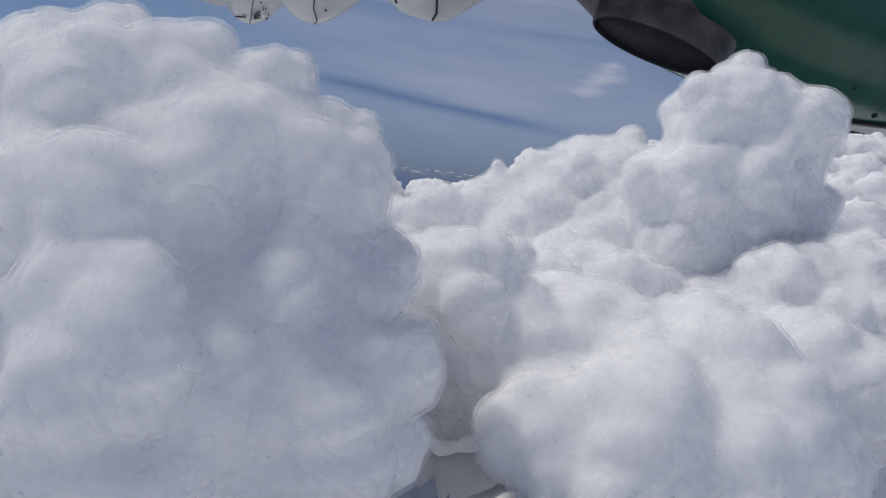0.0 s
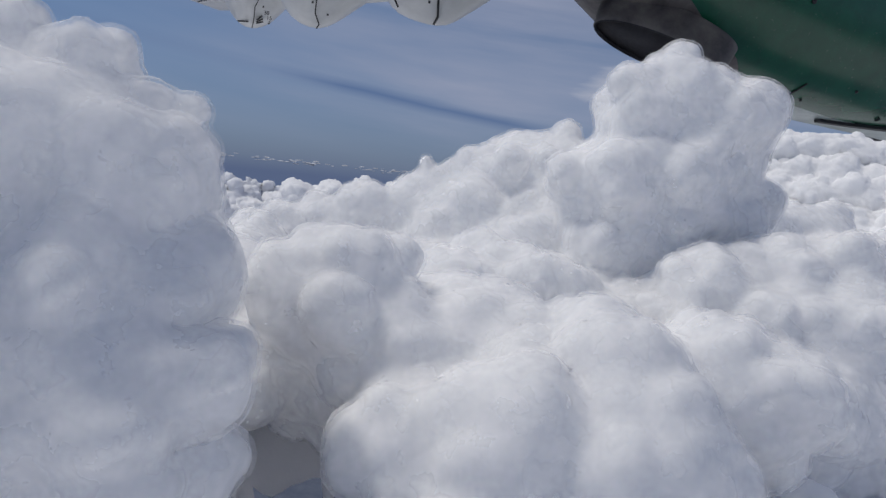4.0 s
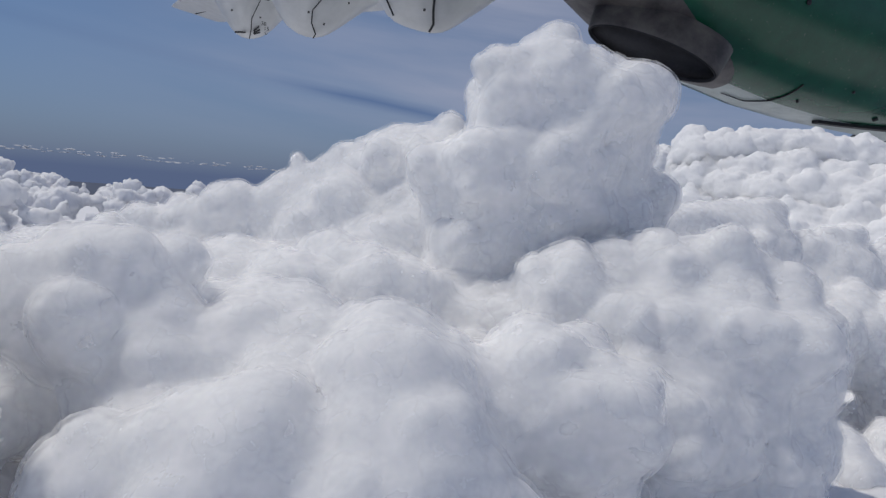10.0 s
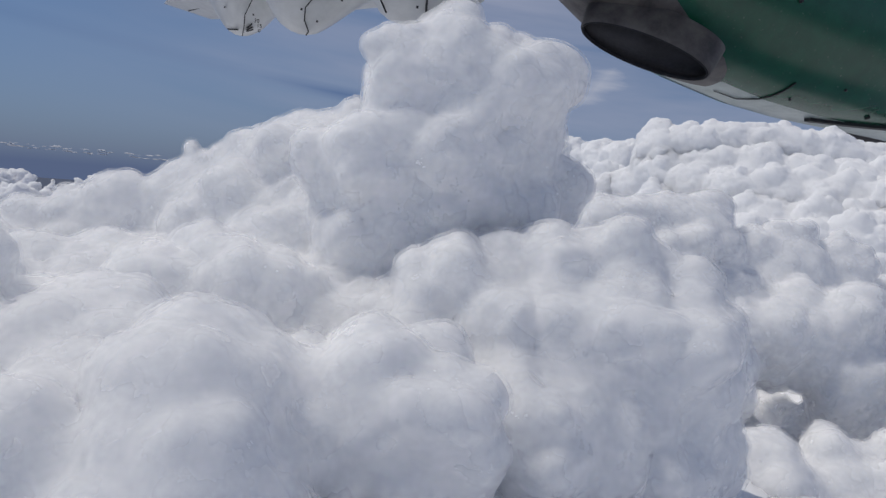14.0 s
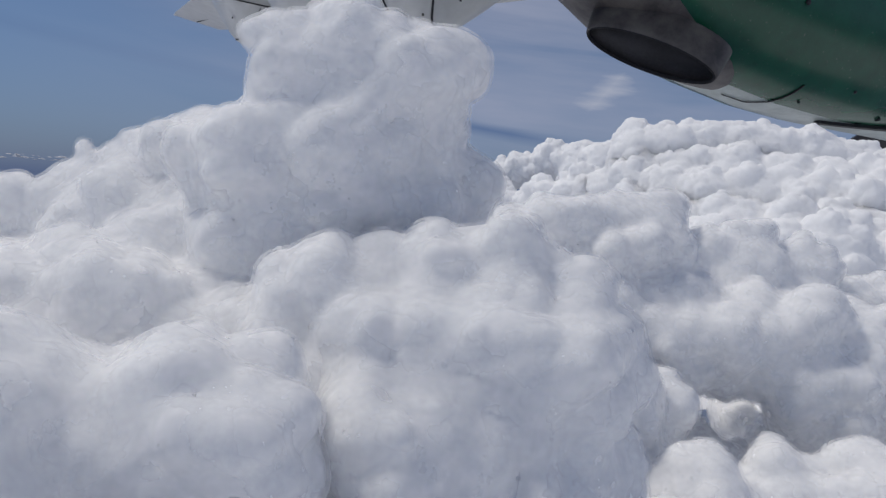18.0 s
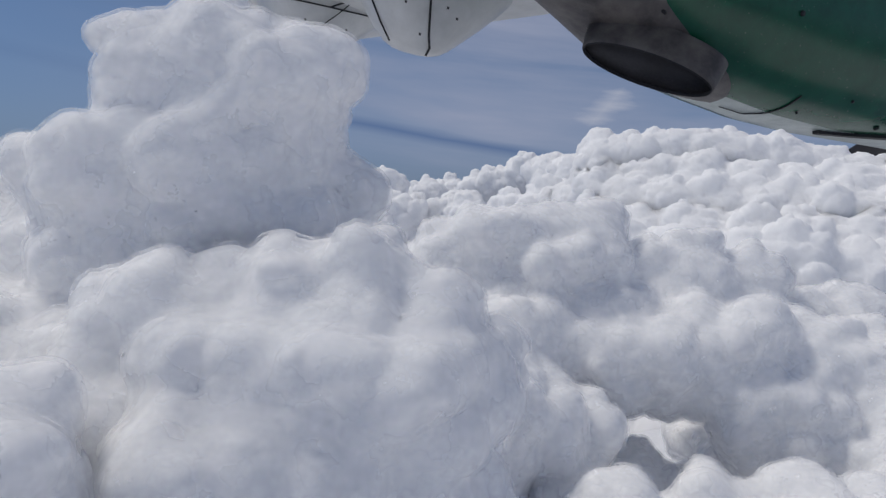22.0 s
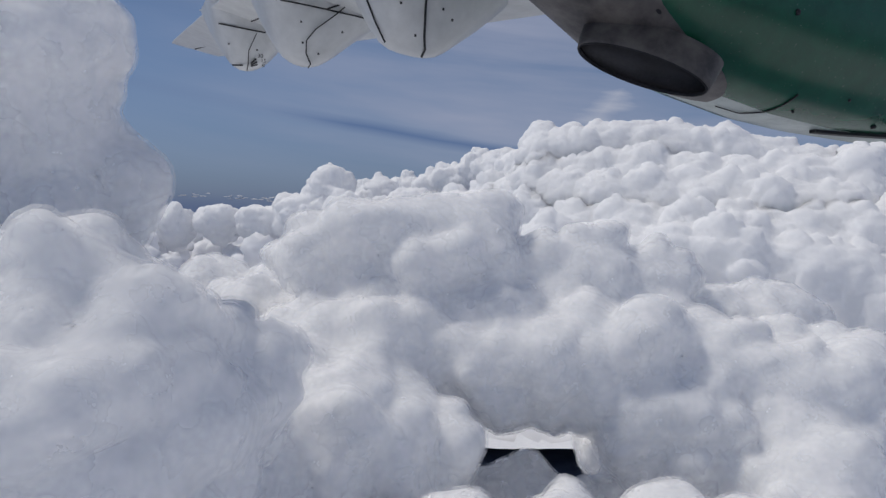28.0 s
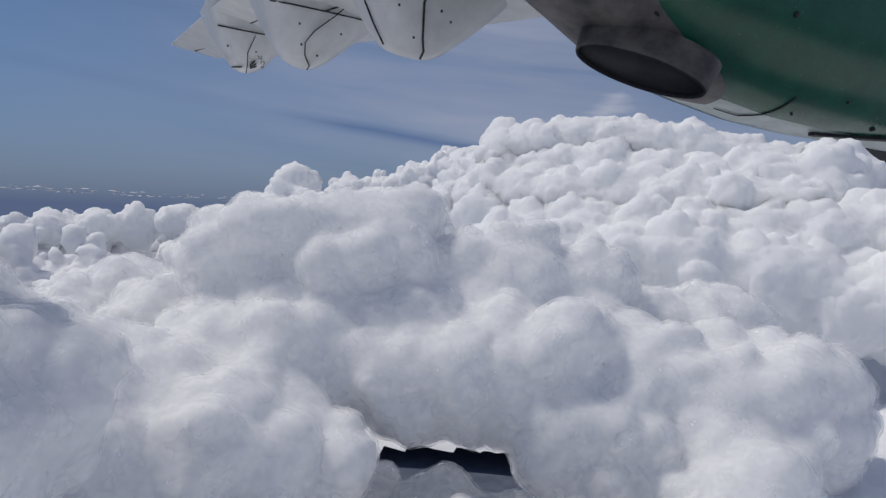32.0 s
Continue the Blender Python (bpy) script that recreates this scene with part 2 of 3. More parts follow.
def heap(name, lobes, cell, parent=None, voxel=0.3, mat=None, depth=1.0, kids=9, skirt=0.35, rounds=22, crisp=1.1, swell=0.9, mist=()):
    """A heap of billows (x, y, z, radius in cloud units from the first eye), each with smaller ones on its upper side."""
    every = [(np.array(l[:3]), l[3]) for l in lobes]
    for x, y, z, r in lobes:
        LOBES.append((x, y, z, r, skirt))
        for _ in range(kids):
            d = RNG.normal(size=3)
            d[2] = abs(d[2]) * 0.9 - 0.15
            d /= np.linalg.norm(d)
            every.append((np.array((x, y, z)) + d * r * 0.86, r * RNG.uniform(0.22, 0.5)))
    base = np.array((np.mean([l[0] for l in lobes]), np.mean([l[1] for l in lobes]), min(l[2] - l[3] for l in lobes)))
    p, f, nrm = fused(every, voxel, rounds, swell)
    p, f, nrm = skinned(billow(p, nrm, cell, depth), f, voxel * 0.95, 5)
    p = knobs(p, nrm, cell, depth, crisp)
    place = base * S + (0, 0, EYE)
    if parent:
        base, place = (np.array(parent.location) - (0, 0, EYE)) / S, np.zeros(3)
    ob = new(name, mesh_of(name, (p - base) * S, f, mat or CLOUD))
    ob.location = place
    ob.parent = parent
    if mist:
        q, g, way = skinned(p, f, voxel * 1.9, 7)
        for off, mat in zip(mist, MIST):
            child = new("mist_veil", mesh_of("mist_veil", (knobs(q + way * off, way, cell * 0.8, depth * 0.3, 1.0, HEADS[:1]) - base) * S, g, mat))
            child.parent = ob
            child["label"] = "thin torn mist round the cloud"
    return ob


def cloud(name, lobes, cell, label, group="cumulus clouds", **more):
    """A cloud of one mass."""
    return tagged(heap(name, lobes, cell, **more), label, "cloud", group)


# ---- ground and the sea of cloud ----
GROUND, gt, gp = material("hazy_ground", rough=0.9, spec=0.1)
g_geo = gt.nodes.new("ShaderNodeNewGeometry")
g_n = node(gt, "ShaderNodeTexNoise", Scale=0.02 / S, Detail=8.0, Roughness=0.6)
link(gt, g_geo.outputs["Position"], g_n.inputs["Vector"])
link(gt, ramp(gt, g_n.outputs[0], [(0.35, (0.1, 0.12, 0.17)), (0.7, (0.15, 0.17, 0.22))]), gp.inputs["Base Color"])
rim = [(4900 * math.cos(i * math.tau / 96), 4900 * math.sin(i * math.tau / 96), 0.0) for i in range(96)]
gm = bpy.data.meshes.new("ground")
gm.from_pydata([(0, 0, 0)] + rim, [], [(0, 1 + i, 1 + (i + 1) % 96) for i in range(96)])
gm.materials.append(GROUND)
tagged(new("ground", gm), "dark blue-grey land far below the cloud", "ground", kind="structure")

# ---- cumulus clouds ----
cloud("cumulus_tower", [(-21.1, 47.9, 3, 4.7), (-23.4, 48.1, 4.7, 2.7), (-26.8, 47.9, 2.8, 4.3), (-30, 48.1, 3.6, 3.1), (-17, 48.1, 5.4, 1.8), (-17.6, 46.6, 1, 4.6), (-13.4, 46.3, -1.6, 6.3), (-12, 48.9, 3.7, 2.1), (-10.6, 48.5, 0.2, 3.2), (-7.6, 48.4, 0.4, 2.3), (-8, 47, -3.8, 3.9), (-23.6, 45.8, -7.3, 8.8), (-9.7, 44.3, -9.8, 7.1), (-5.2, 43.9, -13.1, 3.7), (-17.9, 42.6, -16.4, 10.6), (-7.7, 41.4, -17.1, 5.4), (-35.1, 48.3, -3.5, 9.2), (-30.1, 43.8, -16.1, 9.7)],
      5.5, "massive soft white cumulus with knobbly crown, rising above eye level", voxel=0.27, crisp=0.65, rounds=24, swell=1.2, mist=(0.4, 0.7))
cloud("cumulus_turret", [(51, 93.9, -0.6, 2.8), (48.4, 93.8, -1.5, 3.6), (49.2, 95.2, 2.4, 2), (45.4, 92.4, -5.5, 4.2), (28.5, 87.7, -17.7, 4.5), (32.7, 93.8, -16.2, 3.9), (30.5, 99.8, -17, 4.5), (28.7, 95.7, -18, 4), (27.4, 90.9, -15.4, 3.2), (26.5, 76.3, -14.6, 2.8), (28.1, 75.8, -14.8, 2.6), (34.8, 91.6, 10.9, 4.6), (40.6, 91.7, 12, 4.5), (45.6, 91.4, 10.6, 3.6), (38.8, 92.3, 9.2, 6.5), (35.1, 90.9, 8.6, 5.8), (42.7, 91.8, 7.8, 6.5), (46.1, 91.4, 4.4, 3.7), (38.4, 90.3, 2.7, 7.7), (32.2, 89, -0.3, 7), (42.1, 90.7, -3.2, 5.9), (33.1, 88.5, -6.3, 7.6), (22.9, 100.3, 0.9, 6.4), (25.5, 100.5, 3.2, 4.3), (17.7, 100.3, 0.8, 4.1), (15.8, 99, -2.8, 4.8), (8.4, 100.1, -1.8, 2.7), (7.3, 99.8, -5, 4.2), (0.2, 99.6, -7.7, 4.1), (13.1, 97.4, -8.9, 7.2), (23.7, 95.4, -8.4, 8), (-5.6, 99.4, -10, 4.1), (-11.7, 99.3, -11.9, 4.3), (-17.1, 99.2, -13.8, 4.2), (4.7, 86.5, -18.3, 9.6), (18.9, 82.5, -17.3, 10.2), (-2.4, 82.4, -19.7, 9), (28.8, 80.3, -17.5, 7.7), (14.4, 74.1, -21.2, 8.5), (-15.1, 86.6, -18.2, 9), (42, 97.8, -7.1, 4.6), (48.3, 97.7, -10.4, 3.9), (45, 95.4, -14.2, 6.5), (51.6, 97.5, -13.3, 4.1), (54.7, 95.3, -17.2, 4.5), (44.4, 91, -19.9, 7), (51.4, 92, -20.8, 5.7), (3.1, 61, -11.8, 5.4), (9, 58.5, -15.8, 5.5), (17, 60.4, -16, 6.2), (25.1, 58.2, -16.6, 7), (9.8, 50.1, -19.4, 4.3), (15.8, 49.9, -19.8, 6.5), (25.7, 49.9, -18.7, 6.5), (37.3, 60.1, -16.5, 5.7), (-7.8, 69.2, -17.2, 7), (2.1, 67.1, -17.7, 7.2), (-7.5, 60, -19.5, 4.5), (10, 59, -19.5, 5), (15.1, 65, -17.9, 7), (16.8, 56.7, -20.4, 5.6), (25.5, 62.9, -19, 6.3), (-16.2, 67, -18.9, 7.2), (38, 91.6, 12.8, 4), (43, 91.9, 12.4, 3.6), (47.6, 91.2, 11.4, 2.6)],
      5.0, "tall cumulus turret above a bright shoulder and hazy slope", voxel=0.3, crisp=0.65, rounds=24, swell=1.4, mist=(0.4, 0.7))
cloud("cumulus_mound", [(29.6, 77.5, -16.4, 4), (33.4, 79, -13.8, 3.4), (34.3, 80.8, -16.1, 3.8), (32.2, 78.5, -19.4, 4.2), (35.6, 83, -13.7, 2.8), (58.6, 70.5, -25.6, 4), (56.4, 71.5, -26.8, 3.8), (59.4, 74.2, -28.2, 4.5), (58, 74.2, -29.4, 4.5), (58.8, 79.9, -32.4, 6), (40.5, 77.8, -10, 4.3), (44, 78.9, -7.8, 3.3), (49.4, 79, -7.3, 4.2), (55.4, 79.1, -7.2, 4.2), (59.5, 79, -8.8, 4), (37.8, 76.5, -13.1, 3.8), (45.5, 76.5, -13.9, 6.7), (54.5, 75.5, -14.3, 7.5), (59.8, 76.6, -14.1, 5), (37.3, 73.1, -18.8, 5.9), (47.3, 72.1, -19.4, 7.5), (31.1, 71.9, -20.6, 6.2), (58.6, 85.2, -15.5, 7.5), (58.2, 77.6, -21.8, 7.4), (53.6, 75.6, -23, 8.2)],
      4.5, "rounded cauliflower cumulus mound, bright on its edge", voxel=0.27, crisp=0.7, rounds=22, swell=1.3, mist=(0.4, 0.7))
cloud("cumulus_bank", [(48, 140, -20, 7), (40, 150, -19, 7), (54, 150, -18, 7), (33, 141, -23, 7), (60, 140, -17, 5), (67, 106, -26, 7.5), (75, 111, -28, 6.5), (80.2, 98.5, -35, 6.4), (92.5, 100.7, -36.5, 6.9), (103.4, 99, -36, 7.6), (66, 127.5, -17.5, 5), (76, 128.5, -16.5, 5.5), (87, 130, -16, 5.5), (98, 130.5, -16, 5.5), (108, 132, -16.5, 5.5), (68, 131, -14.5, 6.5), (80, 133, -15, 7), (93, 135, -16, 7), (105, 137, -17, 7), (59.1, 129.6, -8.4, 4.6), (64, 130.7, -7, 5.5), (70.8, 131.9, -5.8, 6), (77.7, 133.2, -3.8, 4.8), (82.9, 134.4, -1.8, 3.7), (81, 130.9, -7.7, 5.9), (74.3, 129.7, -9.7, 5), (92.4, 135, -9.2, 5.3), (99.4, 135.1, -9.2, 5.7), (108.2, 137.2, -10.3, 5.8), (64.9, 122.8, -21.4, 7.1), (70.4, 123.9, -20.5, 7.6), (77.7, 125.1, -19.9, 6.9), (85.8, 125.2, -20.7, 7.7), (94.7, 125.3, -20.2, 7.7), (103.9, 126.5, -19.1, 7.3), (113, 126.6, -21, 8.1), (122.1, 126.6, -23, 8.1), (131.9, 126.7, -23.2, 9), (115.7, 141, -15, 5.6), (127.9, 141.2, -15.3, 6.5), (68, 136.2, -32.6, 7.7), (125.5, 140, -33.9, 9.7), (44.4, 107.9, -21.3, 8.7), (57.5, 112, -23, 8.6), (69.1, 116.1, -24.9, 7.8), (110.2, 123.7, -27.1, 9.2), (124.2, 124, -25.7, 9.2), (57.1, 99.8, -26.2, 7.7), (121.5, 112.8, -32.5, 7.8), (62.7, 122.2, -20.8, 7)],
      5.5, "low shaded grey cumulus bank under a sunlit knobbly ridge", voxel=0.35, crisp=0.7, rounds=24, swell=1.5, mist=(0.4, 0.7))
high_range = new("cumulus_range")
high_range.location = (135 * S, 195 * S, EYE - 22 * S)
tagged(high_range, "distant high cumulus range, crisp and brilliant white", "cloud", "cumulus clouds")
heap("crest", [(103.9, 222.9, 12.7, 9.3), (111.2, 221.1, 15.4, 8.2), (120.2, 219.3, 14.9, 9.4), (129.6, 217.4, 15.3, 9.3), (133.5, 216.8, 20.9, 4.3), (138.9, 215.5, 15, 9.5), (146.9, 211.7, 16, 7.8), (155.8, 209.7, 11.8, 8.7), (165.3, 205.8, 11, 8.5)],
     3.8, high_range, voxel=0.46, rounds=12, crisp=1.2, swell=1.0, depth=1.0, mat=CLOUD_CRISP)
heap("saddle", [(175.7, 201.9, 8.5, 10.4), (106, 208.1, 1.7, 8.9), (116.1, 202.2, 0.9, 10), (126.8, 196.3, 0.2, 9.7), (136.5, 190.5, 0.9, 9.3), (147.7, 186.6, 0.3, 9.7), (158.3, 182.8, -0.3, 10.1), (101.5, 216.4, 6, 7.7), (112.7, 212.6, 7.4, 8.3), (123.9, 207.8, 7.9, 8.8), (135.8, 203, 7.7, 8.6), (146.3, 198.1, 6.8, 8.3), (157.9, 194.2, 6.7, 8.8), (168.2, 191.4, 6, 9.3), (97, 225.1, 2.7, 7.3)],
     4.0, high_range, voxel=0.46, rounds=12, crisp=1.2, swell=1.0, depth=1.0, mat=CLOUD_CRISP)
heap("foot", [(160, 174.1, -3.8, 9.2), (172.9, 174.3, -2, 10.3), (166.8, 158.6, -13, 9.6), (157.1, 161.3, -15, 7.8), (179.7, 164.2, -6.1, 12), (149, 165.4, -12, 7.1), (100.6, 187.4, -7.7, 7.2), (111.3, 179.4, -9, 7.5), (121.8, 174.6, -9.3, 7.8), (133.9, 169.8, -9.3, 8.7), (146.7, 165.9, -10.5, 9), (107.7, 195.7, -4.3, 7.6), (118.8, 187.9, -4.7, 7.9), (128.5, 183, -4.5, 7.6), (138.8, 178.1, -4.9, 8), (148.8, 174.3, -5.3, 8.4), (98.3, 204.7, -3.1, 7.3)],
     4.0, high_range, voxel=0.46, rounds=12, crisp=1.2, swell=1.0, depth=1.0, mat=CLOUD_CRISP)
cloud("cumulus_range", [(99.7, 255.7, 10.4, 9.0), (93.5, 265.6, 10.4, 8.2), (87.4, 285.8, 12.9, 7.2), (77.5, 295.4, 9.5, 7.1), (69.2, 305.0, 4.8, 7.8), (57.5, 319.7, 3.1, 7.7), (42.0, 334.4, 1.2, 6.6), (34.7, 333.9, -4.3, 6.6), (90.5, 234.7, -2.7, 10.2), (79.2, 244.5, -3.6, 8.9), (67.0, 259.2, -5.6, 8.6), (53.2, 268.8, -7.6, 9.0)],
      5.0, "distant descending row of crisp cumulus heads", voxel=0.5, kids=9, rounds=11, crisp=1.5, swell=0.6, depth=1.1, mat=CLOUD_CRISP)
cloud("distant_cumulus", [(33.9, 274.5, 1.9, 8.2), (49.8, 294.9, 3.0, 6.8), (44.0, 264.1, -6.2, 9.4), (25.9, 268.8, -7.2, 8.6), (11.1, 273.3, -10.0, 7.4), (-4.4, 278.0, -11.0, 7.0), (-22.5, 282.6, -13.0, 7.1), (-34.2, 277.3, -14.4, 7.0), (-47.3, 272.0, -14.9, 6.8), (64.0, 269.7, -3.4, 8.6)], 5.0, "distant low cumulus with several rounded heads", voxel=0.55, kids=9, rounds=11, crisp=1.5, swell=0.6, depth=1.1, mat=CLOUD_CRISP)

HOLES = ((-1.0, 55.0, 6.0), (-0.5, 72.0, 9.0), (92.0, 114.0, 16.0), (91.0, 143.0, 36.0), (110.0, 104.0, 14.0), (-4.0, 193.0, 12.0))


def low_field(x0, x1, y0, y1, count, label):
    """Low heaps between the taller clouds, clear of the gaps."""
    heaps = []
    while len(heaps) < count:
        x, y, r = RNG.uniform(x0, x1), RNG.uniform(y0, y1), RNG.uniform(4.0, 8.5)
        if all(math.hypot(x - hx, y - hy) > hr + r * 0.8 for hx, hy, hr in HOLES):
            heaps.append((x, y, RNG.uniform(-33.0, -28.0), r))
    cloud("low_cumulus", heaps, 5.0, label, voxel=0.6, kids=4, group="low cumulus", crisp=0.6)


low_field(-45, 5, 34, 110, 34, "low soft grey-white cumulus field with small gaps")
low_field(5, 45, 38, 110, 30, "low soft grey-white cumulus field below the turret")


def gap_rim(x, y, wide, deep):
    """Small heaps round the near edge of the large gap in the lower cloud."""
    heaps = []
    for k in range(11):
        a = 2.8 + k * 0.38 + RNG.uniform(-0.12, 0.12)
        reach = RNG.uniform(0.95, 1.25)
        heaps.append((x + wide * reach * math.cos(a), y + deep * reach * math.sin(a), RNG.uniform(-41, -37), RNG.uniform(3.0, 5.0)))
    cloud("low_cumulus", heaps, 4.0, "ragged low cumulus heaps round a dark gap", voxel=0.4, kids=6, group="low cumulus", rounds=10, crisp=1.1, swell=0.6, mist=(0.3, 0.6))


gap_rim(90, 142, 16, 15)


def far_field():
    """Hundreds of small heads over the dark land, out to where they are lost."""
    heads = []
    for _ in range(420):
        x, y = RNG.uniform(-330, 60), RNG.uniform(120, 430)
        if smooth_noise(np.array([[x / 38, y / 30, 0.5]]))[0] < -0.25:
            continue
        r = RNG.uniform(3.0, 8.0) * (0.7 + 0.3 * y / 300)
        heads.append((np.array((x, y, RNG.uniform(-29, -23))), r))
        for _ in range(4):
            d = RNG.normal(size=3)
            d[2] = abs(d[2]) * 0.6
            heads.append((heads[-1][0] + d / np.linalg.norm(d) * r * 0.8, r * RNG.uniform(0.3, 0.5)))
    p, f, nrm = fused(heads, 0.95, 3)
    p = knobs(billow(p, nrm, 5.0, 1.2), nrm, 7.0, 1.1, 1.2)
    me = mesh_of("far_cumulus", p * S + (0, 0, EYE), f, CLOUD_FAR)
    tagged(new("far_cumulus", me), "hundreds of small distant cumulus heads over dark land", "cloud layer", kind="stuff")


far_field()


def horizon_streaks():
    """A thin broken line of the farthest cloud tops."""
    heads = []
    for _ in range(220):
        a, r = RNG.uniform(-0.75, 0.15), RNG.uniform(2.5, 7.0)
        heads.append((np.array((1500 * math.sin(a), 1500 * math.cos(a), RNG.uniform(-9, 1))) / (1, 1, 0.15), r))
    p, f, nrm = fused(heads, 1.6, 2)
    p = billow(p, nrm, 6.0, 1.4) * (1, 1, 0.15)
    me = mesh_of("horizon_cloud", p * S + (0, 0, EYE), f, CLOUD_FAR)
    tagged(new("horizon_cloud", me), "thin broken line of far cloud tops on the horizon", "cloud layer", kind="stuff")


horizon_streaks()


def cloud_sea():
    na, nr = 560, 240
    az = np.radians(np.linspace(-180, 180, na))
    rad = np.geomspace(2, 260, nr)
    a, r = np.meshgrid(az, rad)
    x, y = 45 + r * np.sin(a), -8 + r * np.cos(a)
    p = np.stack([x.ravel(), y.ravel(), np.zeros(x.size)], 1)
    h = np.zeros(len(p))
    for cell, high in ((60, 8.0), (26, 9.0), (11, 6.0), (4.6, 2.6), (1.9, 1.0), (0.8, 0.4)):
        h += puffs(p + (0, 0, cell * 0.31), cell) * high
        p[:, 2] = h * 0.6
    z = np.full(len(p), -38.0)
    for lx, ly, lz, lr, slope in LOBES:
        d = np.hypot(p[:, 0] - lx, p[:, 1] - ly)
        z = np.maximum(z, min(lz - 0.7 * lr, -33.0) - slope * np.maximum(0, d - 0.6 * lr))
    z += h
    gone = h < -9.5 + 7.0 * np.clip((r.ravel() - 110) / 90, 0, 2)
    for hx, hy, hr in HOLES:
        d = np.hypot(p[:, 0] - hx, p[:, 1] - hy) / hr
        z -= 14 * np.exp(-d ** 2)
        gone |= (d + h * 0.05) < 0.8
    p[:, 2] = z
    i = np.arange((nr - 1) * na).reshape(nr - 1, na)[:, :-1].ravel()
    f = np.stack([i, i + na, i + na + 1, i + 1], 1)
    f = f[~gone[f].any(1)]
    me = mesh_of("cloud_sea", p * S + (0, 0, EYE), f, CLOUD_FAR)
    tagged(new("cloud_sea", me), "broken sea of small grey-white cumulus thinning towards the horizon", "cloud layer", kind="stuff")


cloud_sea()


def bounce_layer():
    """A white billowed layer added beneath the aircraft to bounce light onto its underside."""
    na, nr = 240, 110
    a, r = np.meshgrid(np.linspace(-math.pi, math.pi, na), np.geomspace(0.5, 12.5, nr))
    p = np.stack([(r * np.sin(a)).ravel(), (r * np.cos(a)).ravel(), np.zeros(a.size)], 1)
    h = sum(np.sqrt(smooth_noise(p / c) ** 2 + 0.03) * c * 0.12 for c in (1.3, 0.6, 0.27))
    p[:, 2] = 0.02 + h
    # the reflecting layer is left out near by and straight ahead
    gone = ((r < 2.6) & (np.abs(a) < 1.25)).ravel()
    i = np.arange((nr - 1) * na).reshape(nr - 1, na)[:, :-1].ravel()
    f = np.stack([i, i + na, i + na + 1, i + 1], 1)
    me = mesh_of("bounce_layer", p * FAR, f[~gone[f].any(1)], CLOUD_FAR)
    tagged(new("bounce_layer", me), "added white layer that bounces light up under the aircraft", "cloud layer", kind="stuff")


bounce_layer()

# ---- aircraft, laid out in its own true metres from the window seat: ahead, outboard, up ----
SEAT = Vector((0.0987 * FAR, 0.0458 * FAR, EYE))
AHEAD, OUT = Vector((0.9, 0.436, 0)).normalized(), Vector((-0.436, 0.9, 0)).normalized()


def craft(f, l, u):
    return SEAT + FAR * (AHEAD * f + OUT * l + Vector((0, 0, u)))


def paint(name, colour, dirt, rough=0.35):
    m, t, p = material(name, rough=rough)
    geo = t.nodes.new("ShaderNodeNewGeometry")
    n = node(t, "ShaderNodeTexNoise", Scale=5.0 / FAR, Detail=6.0, Roughness=0.65)
    link(t, geo.outputs["Position"], n.inputs["Vector"])
    link(t, ramp(t, n.outputs[0], [(0.35, dirt), (0.62, colour)]), p.inputs["Base Color"])
    fine = node(t, "ShaderNodeTexNoise", Scale=60.0 / FAR, Detail=4.0)
    link(t, geo.outputs["Position"], fine.inputs["Vector"])
    link(t, ramp(t, fine.outputs[0], [(0.3, (rough * 0.92,) * 3), (0.7, (rough * 1.1,) * 3)]), p.inputs["Roughness"])
    return m


WHITE = paint("white_wing_paint", (0.66, 0.67, 0.66), (0.57, 0.58, 0.57))
GREEN = paint("green_cowl_paint", (0.009, 0.1, 0.05), (0.006, 0.07, 0.036), rough=0.25)
PALE = paint("belly_paint", (0.48, 0.54, 0.5), (0.28, 0.34, 0.31), rough=0.3)
STEEL = paint("heat_stained_steel", (0.15, 0.135, 0.125), (0.05, 0.045, 0.045), rough=0.5)
SOOT = paint("exhaust_soot", (0.022, 0.021, 0.026), (0.006, 0.006, 0.007), rough=0.7)
SEAL = paint("black_sealant", (0.02, 0.02, 0.022), (0.012, 0.012, 0.014), rough=0.6)


AIRCRAFT = tagged(new("aircraft"), "green and white turboprop airliner with a high wing", "aircraft")
AIRCRAFT.location = SEAT


def part(name, verts, faces, mat, parent, label="", smooth=False):
    me = bpy.data.meshes.new(name)
    me.from_pydata([tuple(Vector(v) - SEAT) for v in verts], [], faces)
    me.update()
    for p in me.polygons:
        p.use_smooth = smooth
    me.materials.append(mat)
    ob = new(name, me)
    ob.parent = parent
    if label:
        ob["label"] = label
    return ob


def loft(rings, closed=True, caps=True):
    """Faces between rings of equal length."""
    n = len(rings[0])
    vs = [v for r in rings for v in r]
    fs = []
    for k in range(len(rings) - 1):
        for i in range(n if closed else n - 1):
            j = (i + 1) % n
            fs.append((k * n + i, k * n + j, (k + 1) * n + j, (k + 1) * n + i))
    if caps:
        fs.append(tuple(range(n))[::-1])
        fs.append(tuple((len(rings) - 1) * n + i for i in range(n)))
    return vs, fs


